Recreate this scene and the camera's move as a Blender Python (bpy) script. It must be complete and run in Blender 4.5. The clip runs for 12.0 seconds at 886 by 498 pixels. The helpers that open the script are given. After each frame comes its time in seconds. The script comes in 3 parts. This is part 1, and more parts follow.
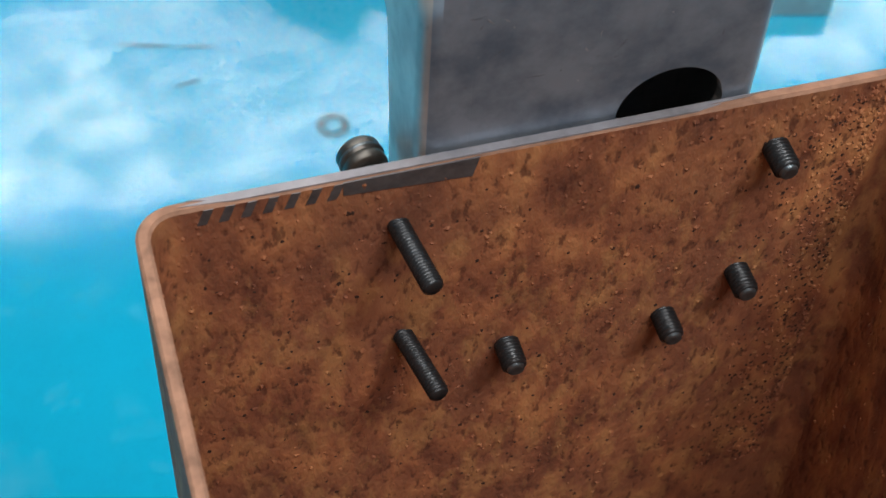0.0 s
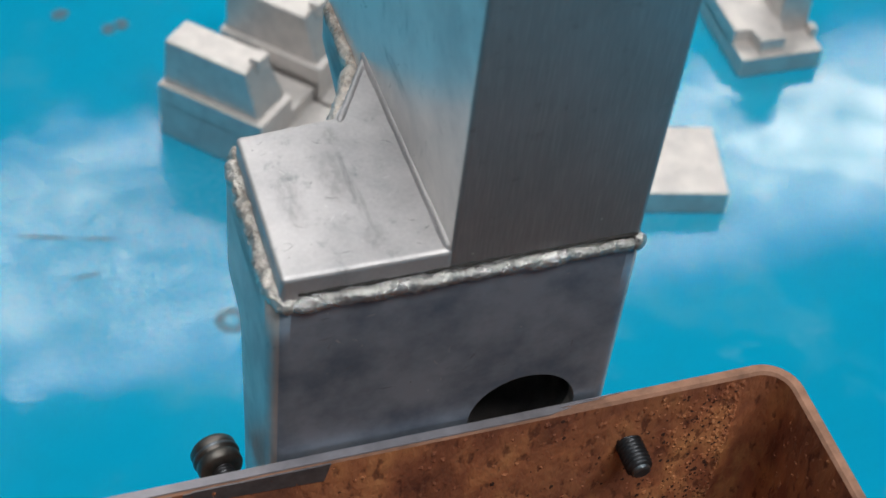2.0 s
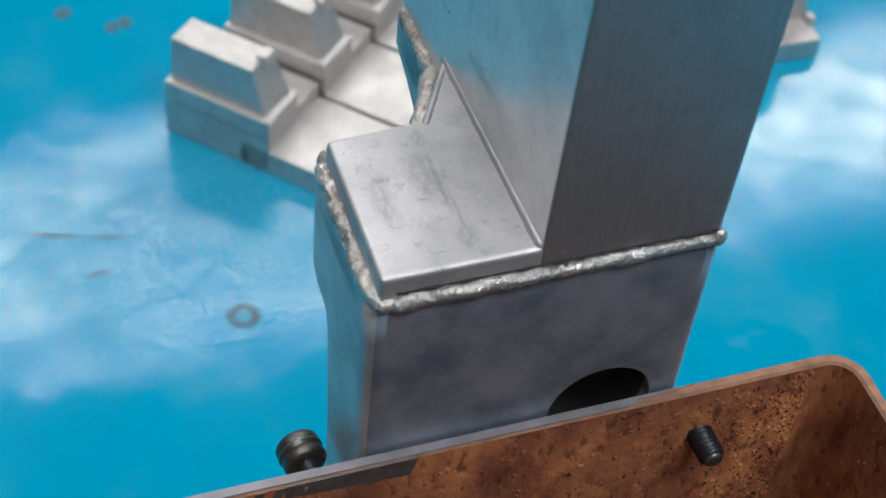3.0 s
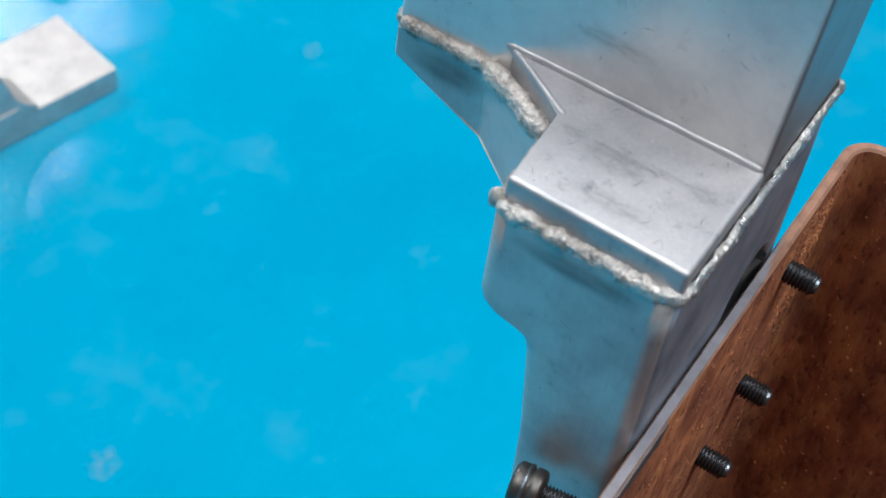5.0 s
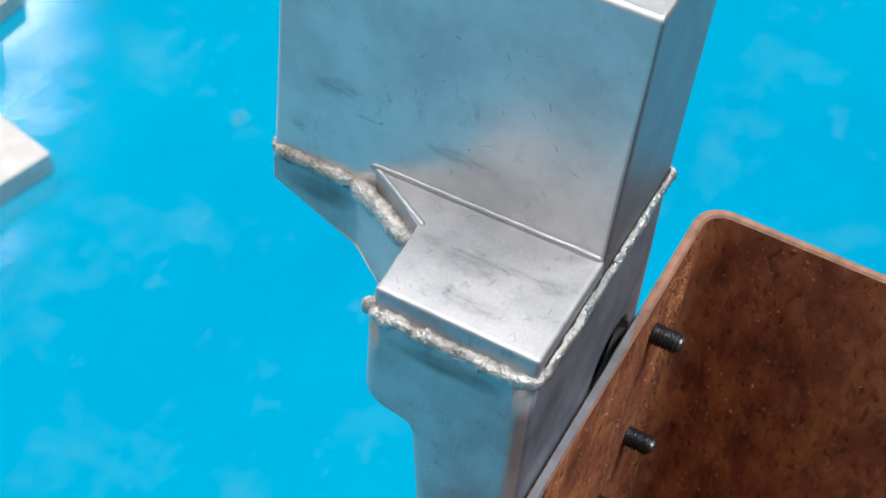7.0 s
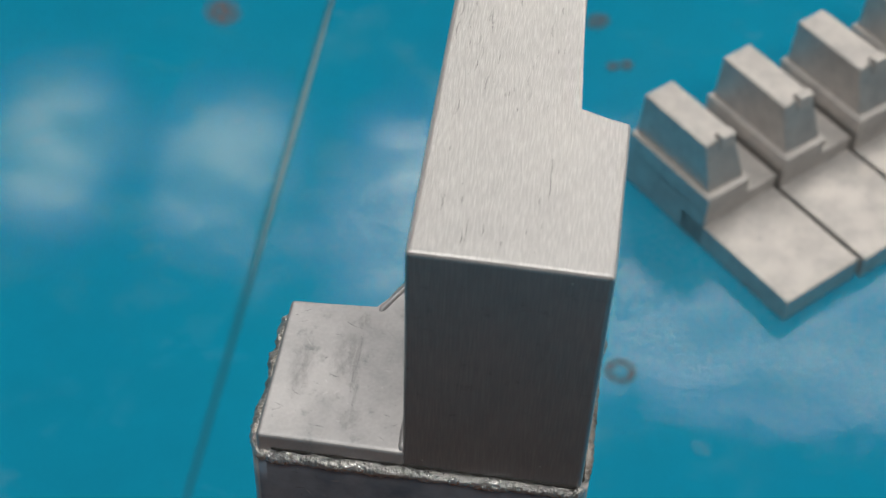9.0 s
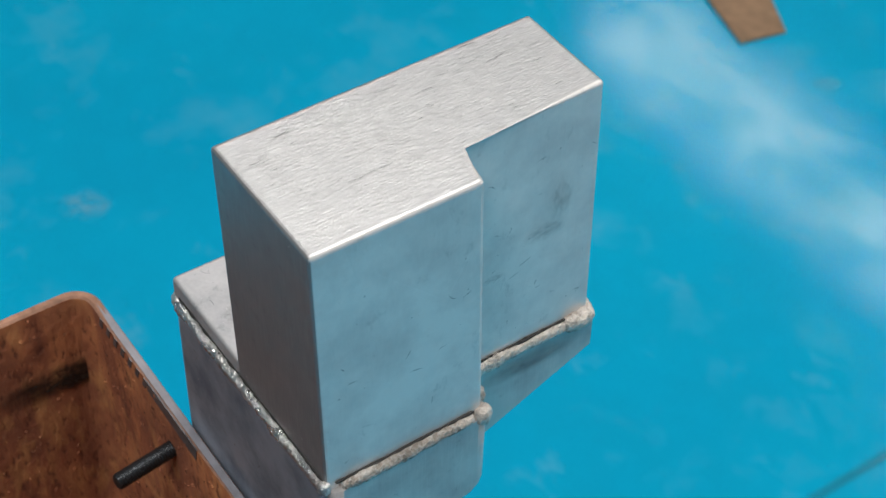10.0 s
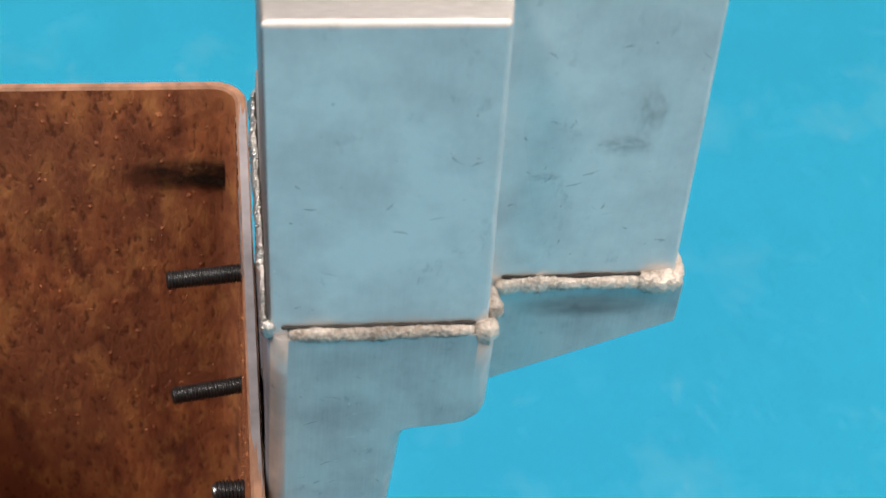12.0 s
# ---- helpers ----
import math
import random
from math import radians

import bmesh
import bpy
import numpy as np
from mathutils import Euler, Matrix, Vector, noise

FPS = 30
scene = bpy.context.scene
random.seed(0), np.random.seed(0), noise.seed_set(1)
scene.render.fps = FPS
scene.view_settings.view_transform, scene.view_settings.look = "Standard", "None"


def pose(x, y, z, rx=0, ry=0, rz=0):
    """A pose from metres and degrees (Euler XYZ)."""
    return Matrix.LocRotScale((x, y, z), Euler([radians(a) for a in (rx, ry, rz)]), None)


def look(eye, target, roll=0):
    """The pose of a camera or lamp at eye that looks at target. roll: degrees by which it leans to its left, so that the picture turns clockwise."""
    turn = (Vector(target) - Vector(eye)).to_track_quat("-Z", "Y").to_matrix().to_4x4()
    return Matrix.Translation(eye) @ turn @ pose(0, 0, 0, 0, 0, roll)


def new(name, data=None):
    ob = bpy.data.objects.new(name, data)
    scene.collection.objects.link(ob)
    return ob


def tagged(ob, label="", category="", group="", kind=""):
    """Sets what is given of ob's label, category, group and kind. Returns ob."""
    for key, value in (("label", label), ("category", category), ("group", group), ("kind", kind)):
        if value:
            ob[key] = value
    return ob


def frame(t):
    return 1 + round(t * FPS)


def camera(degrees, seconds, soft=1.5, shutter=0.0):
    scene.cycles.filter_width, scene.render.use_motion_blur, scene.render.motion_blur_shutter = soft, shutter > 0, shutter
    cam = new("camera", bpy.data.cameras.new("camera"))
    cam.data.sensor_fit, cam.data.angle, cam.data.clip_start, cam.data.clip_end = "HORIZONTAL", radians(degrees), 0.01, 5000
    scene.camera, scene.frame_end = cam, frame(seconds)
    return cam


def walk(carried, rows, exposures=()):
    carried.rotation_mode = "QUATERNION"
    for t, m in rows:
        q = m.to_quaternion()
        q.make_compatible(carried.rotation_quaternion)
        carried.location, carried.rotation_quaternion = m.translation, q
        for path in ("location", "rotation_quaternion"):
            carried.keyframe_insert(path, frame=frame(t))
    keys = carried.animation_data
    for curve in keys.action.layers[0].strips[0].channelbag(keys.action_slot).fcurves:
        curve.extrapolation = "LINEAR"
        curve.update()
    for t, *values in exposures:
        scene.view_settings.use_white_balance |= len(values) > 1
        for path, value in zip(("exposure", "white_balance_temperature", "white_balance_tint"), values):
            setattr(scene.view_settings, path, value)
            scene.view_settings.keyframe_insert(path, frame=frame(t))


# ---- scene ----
cam = camera(29.56, 12.0)
cam.data.dof.use_dof, cam.data.dof.focus_distance, cam.data.dof.aperture_fstop = True, 0.60, 22.0
EXPO = [(0.0, 0.05, 6750, 10), (0.6, 0.1, 6800, 10), (1.5, -0.25, 6650, 10), (2.5, -0.4, 6500, 10), (4.3, -0.1, 6150, 10), (5.0, 0.05, 6150, 10), (5.7, 0.15, 6150, 10), (6.7, 0.25, 6200, 10), (8.3, -0.45, 7700, 11), (8.6, -0.65, 7800, 11), (9.0, -0.95, 6900, 10), (9.5, -0.55, 6800, 10), (10.0, -0.27, 6650, 10), (10.5, -0.05, 6450, 10), (11.2, 0.13, 7250, 15), (12.0, 0.3, 7800, 19)]
PATH = [
    (0, (-0.1063, -0.3272, 1.3972), (0.0947, 0.2498, 0.6056), 3.93),
    (0.2, (-0.0787, -0.2807, 1.3681), (0.1353, 0.3146, 0.5937), 4.63),
    (0.5, (-0.0608, -0.2617, 1.3579), (0.1855, 0.3318, 0.5916), 6.96),
    (1, (-0.0660, -0.2815, 1.4178), (0.1944, 0.3438, 0.6822), 7.13),
    (1.5, (-0.0737, -0.2946, 1.4232), (0.1911, 0.3355, 0.6932), 7.27),
    (2, (-0.0785, -0.2993, 1.4324), (0.1857, 0.3309, 0.7023), 7.06),
    (2.5, (-0.0919, -0.2990, 1.4351), (0.1733, 0.3305, 0.7047), 6.86),
    (4.3, (-0.2315, -0.1905, 1.4618), (0.2317, 0.2709, 0.7051), 9.57),
    (4.5, (-0.2610, -0.1412, 1.4452), (0.2533, 0.2594, 0.6869), 9.89),
    (5, (-0.3048, -0.0713, 1.4275), (0.2891, 0.2139, 0.6752), 9.41),
    (5.5, (-0.2856, -0.0199, 1.4098), (0.3487, 0.1829, 0.6638), 8.59),
    (6, (-0.2933, -0.0190, 1.4208), (0.3456, 0.1632, 0.6733), 8.26),
    (6.5, (-0.3105, -0.0361, 1.4463), (0.3322, 0.1546, 0.7043), 7.76),
    (6.7, (-0.3197, -0.0474, 1.4604), (0.3231, 0.1576, 0.7223), 7.27),
    (8.3, (-0.1158, -0.4236, 1.6133), (0.0912, 0.2391, 0.8936), 3.77),
    (8.5, (-0.0606, -0.3760, 1.5607), (0.1001, 0.3063, 0.8475), 6.70),
    (8.7, (-0.0035, -0.3406, 1.5404), (0.0918, 0.3472, 0.8208), 7.74),
    (9, (0.0939, -0.3136, 1.5465), (0.0236, 0.3436, 0.7961), 2.47),
    (9.1, (0.1403, -0.3086, 1.5575), (-0.0107, 0.3296, 0.8025), -1.14),
    (9.5, (0.3547, -0.2960, 1.5803), (-0.0758, 0.2486, 0.8605), -3.82),
    (10, (0.4133, -0.1736, 1.5402), (-0.1595, 0.2412, 0.8332), 2.05),
    (10.5, (0.4627, -0.0333, 1.5121), (-0.2129, 0.1457, 0.7968), -1.18),
    (11, (0.4680, -0.0104, 1.4729), (-0.2243, 0.1103, 0.7614), 3.13),
    (11.5, (0.4435, -0.0141, 1.4494), (-0.2483, 0.1150, 0.7390), 5.41),
    (12, (0.4411, -0.0151, 1.4459), (-0.2510, 0.1200, 0.7368), 6.49),
]
walk(cam, [(t, look(eye, target, roll)) for t, eye, target, roll in PATH], EXPO)

# ---- world, light ----
world = bpy.data.worlds.new("world")
scene.world = world
world.use_nodes = True
wn, wl = world.node_tree.nodes, world.node_tree.links
sky = wn.new("ShaderNodeTexSky")
sky.sky_type = "NISHITA"
sky.sun_disc = False
sky.sun_elevation, sky.sun_rotation = radians(48), radians(0)
wl.new(sky.outputs["Color"], wn["Background"].inputs["Color"])
wn["Background"].inputs["Strength"].default_value = 0.12

# closed hall with roof lights and added fill lamps
HALL_X, HALL_S, HALL_N, HALL_H = 9.0, -6.0, 10.0, 6.0


def area_lamp(x, y, w, h, power, colour=(1.0, 0.98, 0.96)):
    data = bpy.data.lights.new("area_light", "AREA")
    data.shape, data.size, data.size_y, data.energy, data.color = "RECTANGLE", w, h, power, colour
    ob = new("area_light", data)
    ob.location = (x, y, HALL_H - 0.02)
    return ob


# a long roof opening to the north, square roof lights west of it; overhead fill lamps added, unseen, stronger to the
# east
ROW_Y, ROW_GLOW, FILL_POWER = 6.52, 44.0, 70.0
for rx, w, h in ((-6.45, 1.1, 0.85), (-5.3, 1.0, 0.85), (-4.2, 0.85, 0.85), (-3.15, 0.68, 1.0), (-2.05, 0.68, 1.0)):
    area_lamp(rx, ROW_Y + 0.2, w, h, (0.36 if rx < -4 else 0.46) * ROW_GLOW * w * h)
for rx, w in ((1.35, 5.0), (5.35, 2.7)):
    area_lamp(rx, ROW_Y, w, 1.25, ROW_GLOW * w * 1.25, (1.0, 0.96, 0.92))
# added fill with no known source, weighted per side
for ox, south, north in ((-1.7, 0.4, 1.3), (0.0, 1.5, 0.8), (1.7, 2.5, 1.0)):
    area_lamp(ox, -2.4, 1.3, 1.3, FILL_POWER * south)
    area_lamp(ox, 1.5, 1.3, 1.3, FILL_POWER * north)

# ---- materials ----


def node_material(name):
    m = bpy.data.materials.new(name)
    m.use_nodes = True
    return m, m.node_tree.nodes, m.node_tree.links, m.node_tree.nodes["Principled BSDF"]


def tex_noise(n, l, vec, scale, detail=4.0, rough=0.55):
    t = n.new("ShaderNodeTexNoise")
    t.inputs["Scale"].default_value, t.inputs["Detail"].default_value, t.inputs["Roughness"].default_value = scale, detail, rough
    l.new(vec, t.inputs["Vector"])
    return t.outputs["Fac"]


def ramp(n, l, fac, *stops):
    r = n.new("ShaderNodeValToRGB")
    el = r.color_ramp.elements
    while len(el) < len(stops):
        el.new(0.5)
    for e, (p, c) in zip(el, stops):
        e.position, e.color = p, (*c, 1.0) if len(c) == 3 else c
    l.new(fac, r.inputs["Fac"])
    return r.outputs["Color"]


def grey(v):
    return (v, v, v)


def mix(n, l, fac, a, b, mode="MIX"):
    x = n.new("ShaderNodeMix")
    x.data_type, x.blend_type = "RGBA", mode
    for value, key in ((fac, 0), (a, 6), (b, 7)):
        if isinstance(value, (int, float)):
            x.inputs[key].default_value = value
        elif isinstance(value, tuple):
            x.inputs[key].default_value = (*value, 1.0)
        else:
            l.new(value, x.inputs[key])
    return x.outputs[2]


def stretched(n, l, scale):
    c = n.new("ShaderNodeTexCoord")
    m = n.new("ShaderNodeMapping")
    m.inputs["Scale"].default_value = scale
    l.new(c.outputs["Object"], m.inputs["Vector"])
    return m.outputs["Vector"]


def bump(n, l, height, strength, distance, after=None):
    b = n.new("ShaderNodeBump")
    b.inputs["Strength"].default_value, b.inputs["Distance"].default_value = strength, distance
    l.new(height, b.inputs["Height"])
    if after is not None:
        l.new(after, b.inputs["Normal"])
    return b.outputs["Normal"]


def aluminium(name, colour=(0.62, 0.63, 0.65), rough=(0.28, 0.5), grain=(900, 900, 40), grain_depth=0.25, stain=0.35, dark=(0.30, 0.31, 0.33), scratch=True, metal=0.65, smudge=0.0, grain_mix=0.12, speck=0.62, relief=0.12, nicks=0.8):
    m, n, l, p = node_material(name)
    even = stretched(n, l, (1, 1, 1))
    lined = stretched(n, l, grain)
    fine = tex_noise(n, l, lined, 1.0, 3.0)
    cloud = tex_noise(n, l, even, 35.0, 6.0, 0.6)
    blot = tex_noise(n, l, even, 140.0, 5.0, 0.7)
    base = mix(n, l, ramp(n, l, cloud, (0.40, grey(0.0)), (0.64, grey(stain))), colour, dark)
    base = mix(n, l, ramp(n, l, blot, (speck, grey(0.0)), (speck + 0.12, grey(0.6))), base, tuple(0.8 * v for v in dark))
    base = mix(n, l, ramp(n, l, fine, (0.42, grey(0.0)), (0.72, grey(grain_mix))), base, (0.85, 0.84, 0.83))
    # handling smears and small bright nicks
    smear = tex_noise(n, l, stretched(n, l, (1, 1, 0.55)), 75.0, 5.0, 0.75)
    base = mix(n, l, ramp(n, l, smear, (0.60, grey(0.0)), (0.70, grey(smudge))), base, (0.13, 0.16, 0.17))
    nick = n.new("ShaderNodeTexVoronoi")
    nick.inputs["Scale"].default_value = 75.0
    l.new(even, nick.inputs["Vector"])
    base = mix(n, l, ramp(n, l, nick.outputs["Distance"], (0.012, grey(nicks)), (0.03, grey(0.0))), base, (0.85, 0.85, 0.85))
    l.new(base, p.inputs["Base Color"])
    p.inputs["Metallic"].default_value = metal
    l.new(ramp(n, l, cloud, (0.3, grey(rough[0])), (0.75, grey(rough[1]))), p.inputs["Roughness"])
    normal = bump(n, l, fine, grain_depth, 0.0004 if grain_depth < 0.7 else 0.0011)
    normal = bump(n, l, blot, relief, 0.0006, normal)
    if scratch:
        v = n.new("ShaderNodeTexVoronoi")
        v.feature = "DISTANCE_TO_EDGE"
        v.inputs["Scale"].default_value = 28.0
        l.new(even, v.inputs["Vector"])
        lines = ramp(n, l, v.outputs["Distance"], (0.0, grey(0.0)), (0.012, grey(1.0)))
        normal = bump(n, l, lines, 0.08, 0.0003, normal)
    l.new(normal, p.inputs["Normal"])
    return m


# base colour darkened to paint in the shade on the upright's front
BRUSHED_SHADED = aluminium("shaded_brushed_aluminium", colour=(0.30, 0.30, 0.31), grain=(2600, 2600, 50), grain_depth=0.12, stain=0.3, rough=(0.36, 0.5), dark=(0.2, 0.2, 0.2))
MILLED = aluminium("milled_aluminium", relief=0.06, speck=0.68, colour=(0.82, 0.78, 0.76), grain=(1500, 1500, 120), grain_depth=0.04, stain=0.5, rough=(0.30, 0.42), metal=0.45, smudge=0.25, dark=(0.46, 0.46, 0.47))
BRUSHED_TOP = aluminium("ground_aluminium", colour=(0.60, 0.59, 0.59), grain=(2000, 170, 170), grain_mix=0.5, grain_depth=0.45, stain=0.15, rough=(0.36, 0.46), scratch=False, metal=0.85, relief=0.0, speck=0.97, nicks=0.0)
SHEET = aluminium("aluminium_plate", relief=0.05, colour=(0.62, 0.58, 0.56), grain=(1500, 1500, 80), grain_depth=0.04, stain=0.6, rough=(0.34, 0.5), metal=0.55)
# plate copy darkened and blued for shade and floor reflection on the front
SHEET_SHADED = aluminium("shaded_aluminium_plate", colour=(0.37, 0.45, 0.55), relief=0.0, speck=0.72, grain_mix=0.0, grain=(300, 300, 300), grain_depth=0.0, stain=0.8, rough=(0.36, 0.52), dark=(0.13, 0.18, 0.25), metal=0.6)
CAST = aluminium("cast_aluminium", metal=0.75, colour=(0.66, 0.63, 0.61), grain=(700, 700, 700), grain_depth=0.06, relief=0.05, scratch=False, stain=0.28, rough=(0.46, 0.6), smudge=0.3)
LEDGE = aluminium("worn_ledge_aluminium", metal=0.72, colour=(0.56, 0.55, 0.56), grain=(700, 700, 700), grain_depth=0.2, stain=0.45, rough=(0.46, 0.62), smudge=0.4)
WELD = aluminium("weld_metal", colour=(0.82, 0.81, 0.79), metal=0.95, speck=0.56, grain_mix=0.6, grain=(900, 900, 900), grain_depth=1.0, stain=0.6, rough=(0.22, 0.42), dark=(0.34, 0.32, 0.30), scratch=False, smudge=0.4)
WELD_ROUGH = aluminium("rough_weld_metal", metal=0.75, speck=0.5, grain_mix=0.5, colour=(0.80, 0.76, 0.71), grain=(800, 800, 800), grain_depth=1.0, stain=0.8, rough=(0.25, 0.5), dark=(0.26, 0.23, 0.20), scratch=False, smudge=0.5)
DROSS = aluminium("weld_dross", metal=0.45, speck=0.48, grain_mix=0.45, colour=(0.74, 0.67, 0.60), grain=(700, 700, 700), grain_depth=1.0, stain=0.8, rough=(0.4, 0.75), dark=(0.22, 0.18, 0.15), scratch=False, smudge=0.5)


def rust_material():
    m, n, l, p = node_material("rusty_steel")
    even = stretched(n, l, (1, 1, 1))
    streak = stretched(n, l, (1, 1, 0.45))
    big = tex_noise(n, l, even, 14.0, 5.0, 0.6)
    mid = tex_noise(n, l, streak, 75.0, 4.0, 0.5)
    pit = tex_noise(n, l, streak, 330.0, 3.0, 0.55)
    fine = tex_noise(n, l, even, 900.0, 3.0)
    c = ramp(n, l, mid, (0.30, (0.15, 0.050, 0.032)), (0.45, (0.30, 0.104, 0.055)), (0.58, (0.46, 0.175, 0.080)), (0.74, (0.64, 0.29, 0.12)))
    c = mix(n, l, ramp(n, l, big, (0.42, grey(0.0)), (0.60, grey(0.75))), c, (0.26, 0.10, 0.058))
    # pale orange crust below a smoother band along the cut end
    height = n.new("ShaderNodeSeparateXYZ")
    l.new(even, height.inputs[0])
    crust = ramp(n, l, height.outputs["Z"], (0.955, grey(1.0)), (0.967, grey(0.15)))
    mottle = tex_noise(n, l, streak, 95.0, 4.0, 0.6)
    c = mix(n, l, mix(n, l, 1.0, crust, ramp(n, l, mottle, (0.50, grey(0.0)), (0.66, grey(0.5))), "MULTIPLY"), c, (0.62, 0.31, 0.12))
    c = mix(n, l, ramp(n, l, pit, (0.33, grey(0.7)), (0.43, grey(0.0))), c, (0.085, 0.026, 0.018))
    c = mix(n, l, ramp(n, l, fine, (0.4, grey(0.0)), (0.8, grey(0.2))), c, (0.46, 0.21, 0.10))
    l.new(c, p.inputs["Base Color"])
    p.inputs["Roughness"].default_value = 0.72
    p.inputs["Specular IOR Level"].default_value = 0.35
    normal = bump(n, l, pit, 0.6, 0.0018)
    normal = bump(n, l, mid, 0.6, 0.002, normal)
    l.new(bump(n, l, fine, 0.15, 0.0003, normal), p.inputs["Normal"])
    return m


RUST = rust_material()


def plain(name, colour, rough, metal=0.0, scale=60.0, var=0.35, bumpy=0.1):
    m, n, l, p = node_material(name)
    even = stretched(n, l, (1, 1, 1))
    cloud = tex_noise(n, l, even, scale, 5.0, 0.6)
    l.new(mix(n, l, ramp(n, l, cloud, (0.35, grey(0.0)), (0.7, grey(1.0))), colour, tuple(v * (1 - var) for v in colour)), p.inputs["Base Color"])
    p.inputs["Roughness"].default_value, p.inputs["Metallic"].default_value = rough, metal
    l.new(bump(n, l, cloud, bumpy, 0.001), p.inputs["Normal"])
    return m


BLACK_STEEL = plain("black_oxide_steel", (0.075, 0.08, 0.088), 0.36, 0.8, 300.0, 0.2, 0.02)
BLACK_HEAD = plain("worn_black_steel", (0.16, 0.15, 0.14), 0.42, 0.9, 250.0)
WORN_TIP = plain("bright_screw_tip", (0.22, 0.26, 0.29), 0.35, 0.9, 300.0)
HALL_WALL = plain("hall_wall_paint", (0.50, 0.50, 0.48), 0.8, 0.0, 2.0, 0.25)
# for added walls out of view, dark to hold back bounced light
LOW_BOUNCE_WALL = plain("low_bounce_wall", (0.20, 0.20, 0.20), 0.7, 0.0, 2.0, 0.25)
ROOF_GREY = plain("hall_roof_sheet", (0.28, 0.28, 0.28), 0.7, 0.0, 2.0, 0.25)
SCRATCH_DARK = plain("dark_scratch", (0.22, 0.23, 0.24), 0.5, 0.5)
SCRATCH_PALE = plain("bright_scratch", (0.80, 0.80, 0.80), 0.35, 0.7)
SEAM = plain("dark_seam", (0.03, 0.028, 0.026), 0.7, 0.0, 400.0)
DARK_RUST = plain("dark_pitted_rust", (0.055, 0.022, 0.014), 0.8, 0.0, 300.0)
RIM_RUST = plain("pale_rim_rust", (0.36, 0.19, 0.125), 0.85, 0.0, 140.0, 0.45, 0.3)
RIM_STEEL = plain("ground_rim_steel", (0.30, 0.29, 0.32), 0.65, 0.3, 120.0, 0.3)
GRIND = plain("ground_bare_steel", (0.20, 0.19, 0.20), 0.5, 0.6, 200.0, 0.4)


def floor_material():
    m, n, l, p = node_material("blue_floor_paint")
    even = stretched(n, l, (1, 1, 1))
    big = tex_noise(n, l, even, 1.3, 6.0, 0.55)
    mid = tex_noise(n, l, even, 7.0, 7.0, 0.6)
    fine = tex_noise(n, l, even, 60.0, 6.0, 0.65)
    c = mix(n, l, ramp(n, l, big, (0.35, grey(0.0)), (0.7, grey(1.0))), (0.0, 0.33, 0.53), (0.0, 0.28, 0.48))
    c = mix(n, l, ramp(n, l, mid, (0.55, grey(0.0)), (0.8, grey(0.16))), c, (0.25, 0.45, 0.52))
    c = mix(n, l, ramp(n, l, fine, (0.70, grey(0.0)), (0.80, grey(0.16))), c, (0.35, 0.45, 0.48))
    worn = tex_noise(n, l, stretched(n, l, (1, 1.5, 1)), 9.0, 7.0, 0.68)
    c = mix(n, l, ramp(n, l, worn, (0.60, grey(0.0)), (0.72, grey(0.10))), c, (0.34, 0.47, 0.50))
    l.new(c, p.inputs["Base Color"])
    l.new(ramp(n, l, mid, (0.3, grey(0.05)), (0.7, grey(0.11))), p.inputs["Roughness"])
    p.inputs["IOR"].default_value = 1.5
    # dusty film that dulls the gloss in clouds
    film = tex_noise(n, l, stretched(n, l, (1, 1.3, 1)), 8.0, 6.0, 0.62)
    l.new(ramp(n, l, film, (0.40, grey(0.62)), (0.60, grey(0.22))), p.inputs["Specular IOR Level"])
    grit = tex_noise(n, l, stretched(n, l, (1, 1.0, 1)), 190.0, 4.0, 0.6)
    normal = bump(n, l, mid, 0.06, 0.004)
    normal = bump(n, l, grit, 0.06, 0.0010, normal)
    # scuffed patch under the row of castings, roughened and dusty; its pale tint also paints in reflected haze
    place = stretched(n, l, (1.25, 3.5, 1))
    place.node.inputs["Location"].default_value = (-0.42, -3.62, 0)
    patch = n.new("ShaderNodeTexGradient")
    patch.gradient_type = "SPHERICAL"
    l.new(place, patch.inputs["Vector"])
    ragged = tex_noise(n, l, even, 11.0, 5.0, 0.65)
    zone = ramp(n, l, mix(n, l, 0.5, patch.outputs["Fac"], ragged), (0.30, grey(0.0)), (0.58, grey(1.0)))
    scuff = mix(n, l, zone, (0.5, 0.5, 0.5), tex_noise(n, l, stretched(n, l, (1, 1.7, 1)), 110.0, 2.5, 0.6))
    normal = bump(n, l, scuff, 0.7, 0.0012, normal)
    wave = mix(n, l, zone, (0.5, 0.5, 0.5), tex_noise(n, l, stretched(n, l, (1, 1.4, 1)), 30.0, 2.0, 0.5))
    normal = bump(n, l, wave, 0.10, 0.0030, normal)
    rubbed = tex_noise(n, l, stretched(n, l, (1, 1.5, 1)), 130.0, 5.0, 0.7)
    dust_haze = mix(n, l, 1.0, zone, ramp(n, l, rubbed, (0.42, grey(0.0)), (0.66, grey(0.12))), "MULTIPLY")
    l.new(mix(n, l, dust_haze, c, (0.50, 0.55, 0.55)), p.inputs["Base Color"])
    l.new(bump(n, l, fine, 0.07, 0.0012, normal), p.inputs["Normal"])
    return m


FLOOR_BLUE = floor_material()


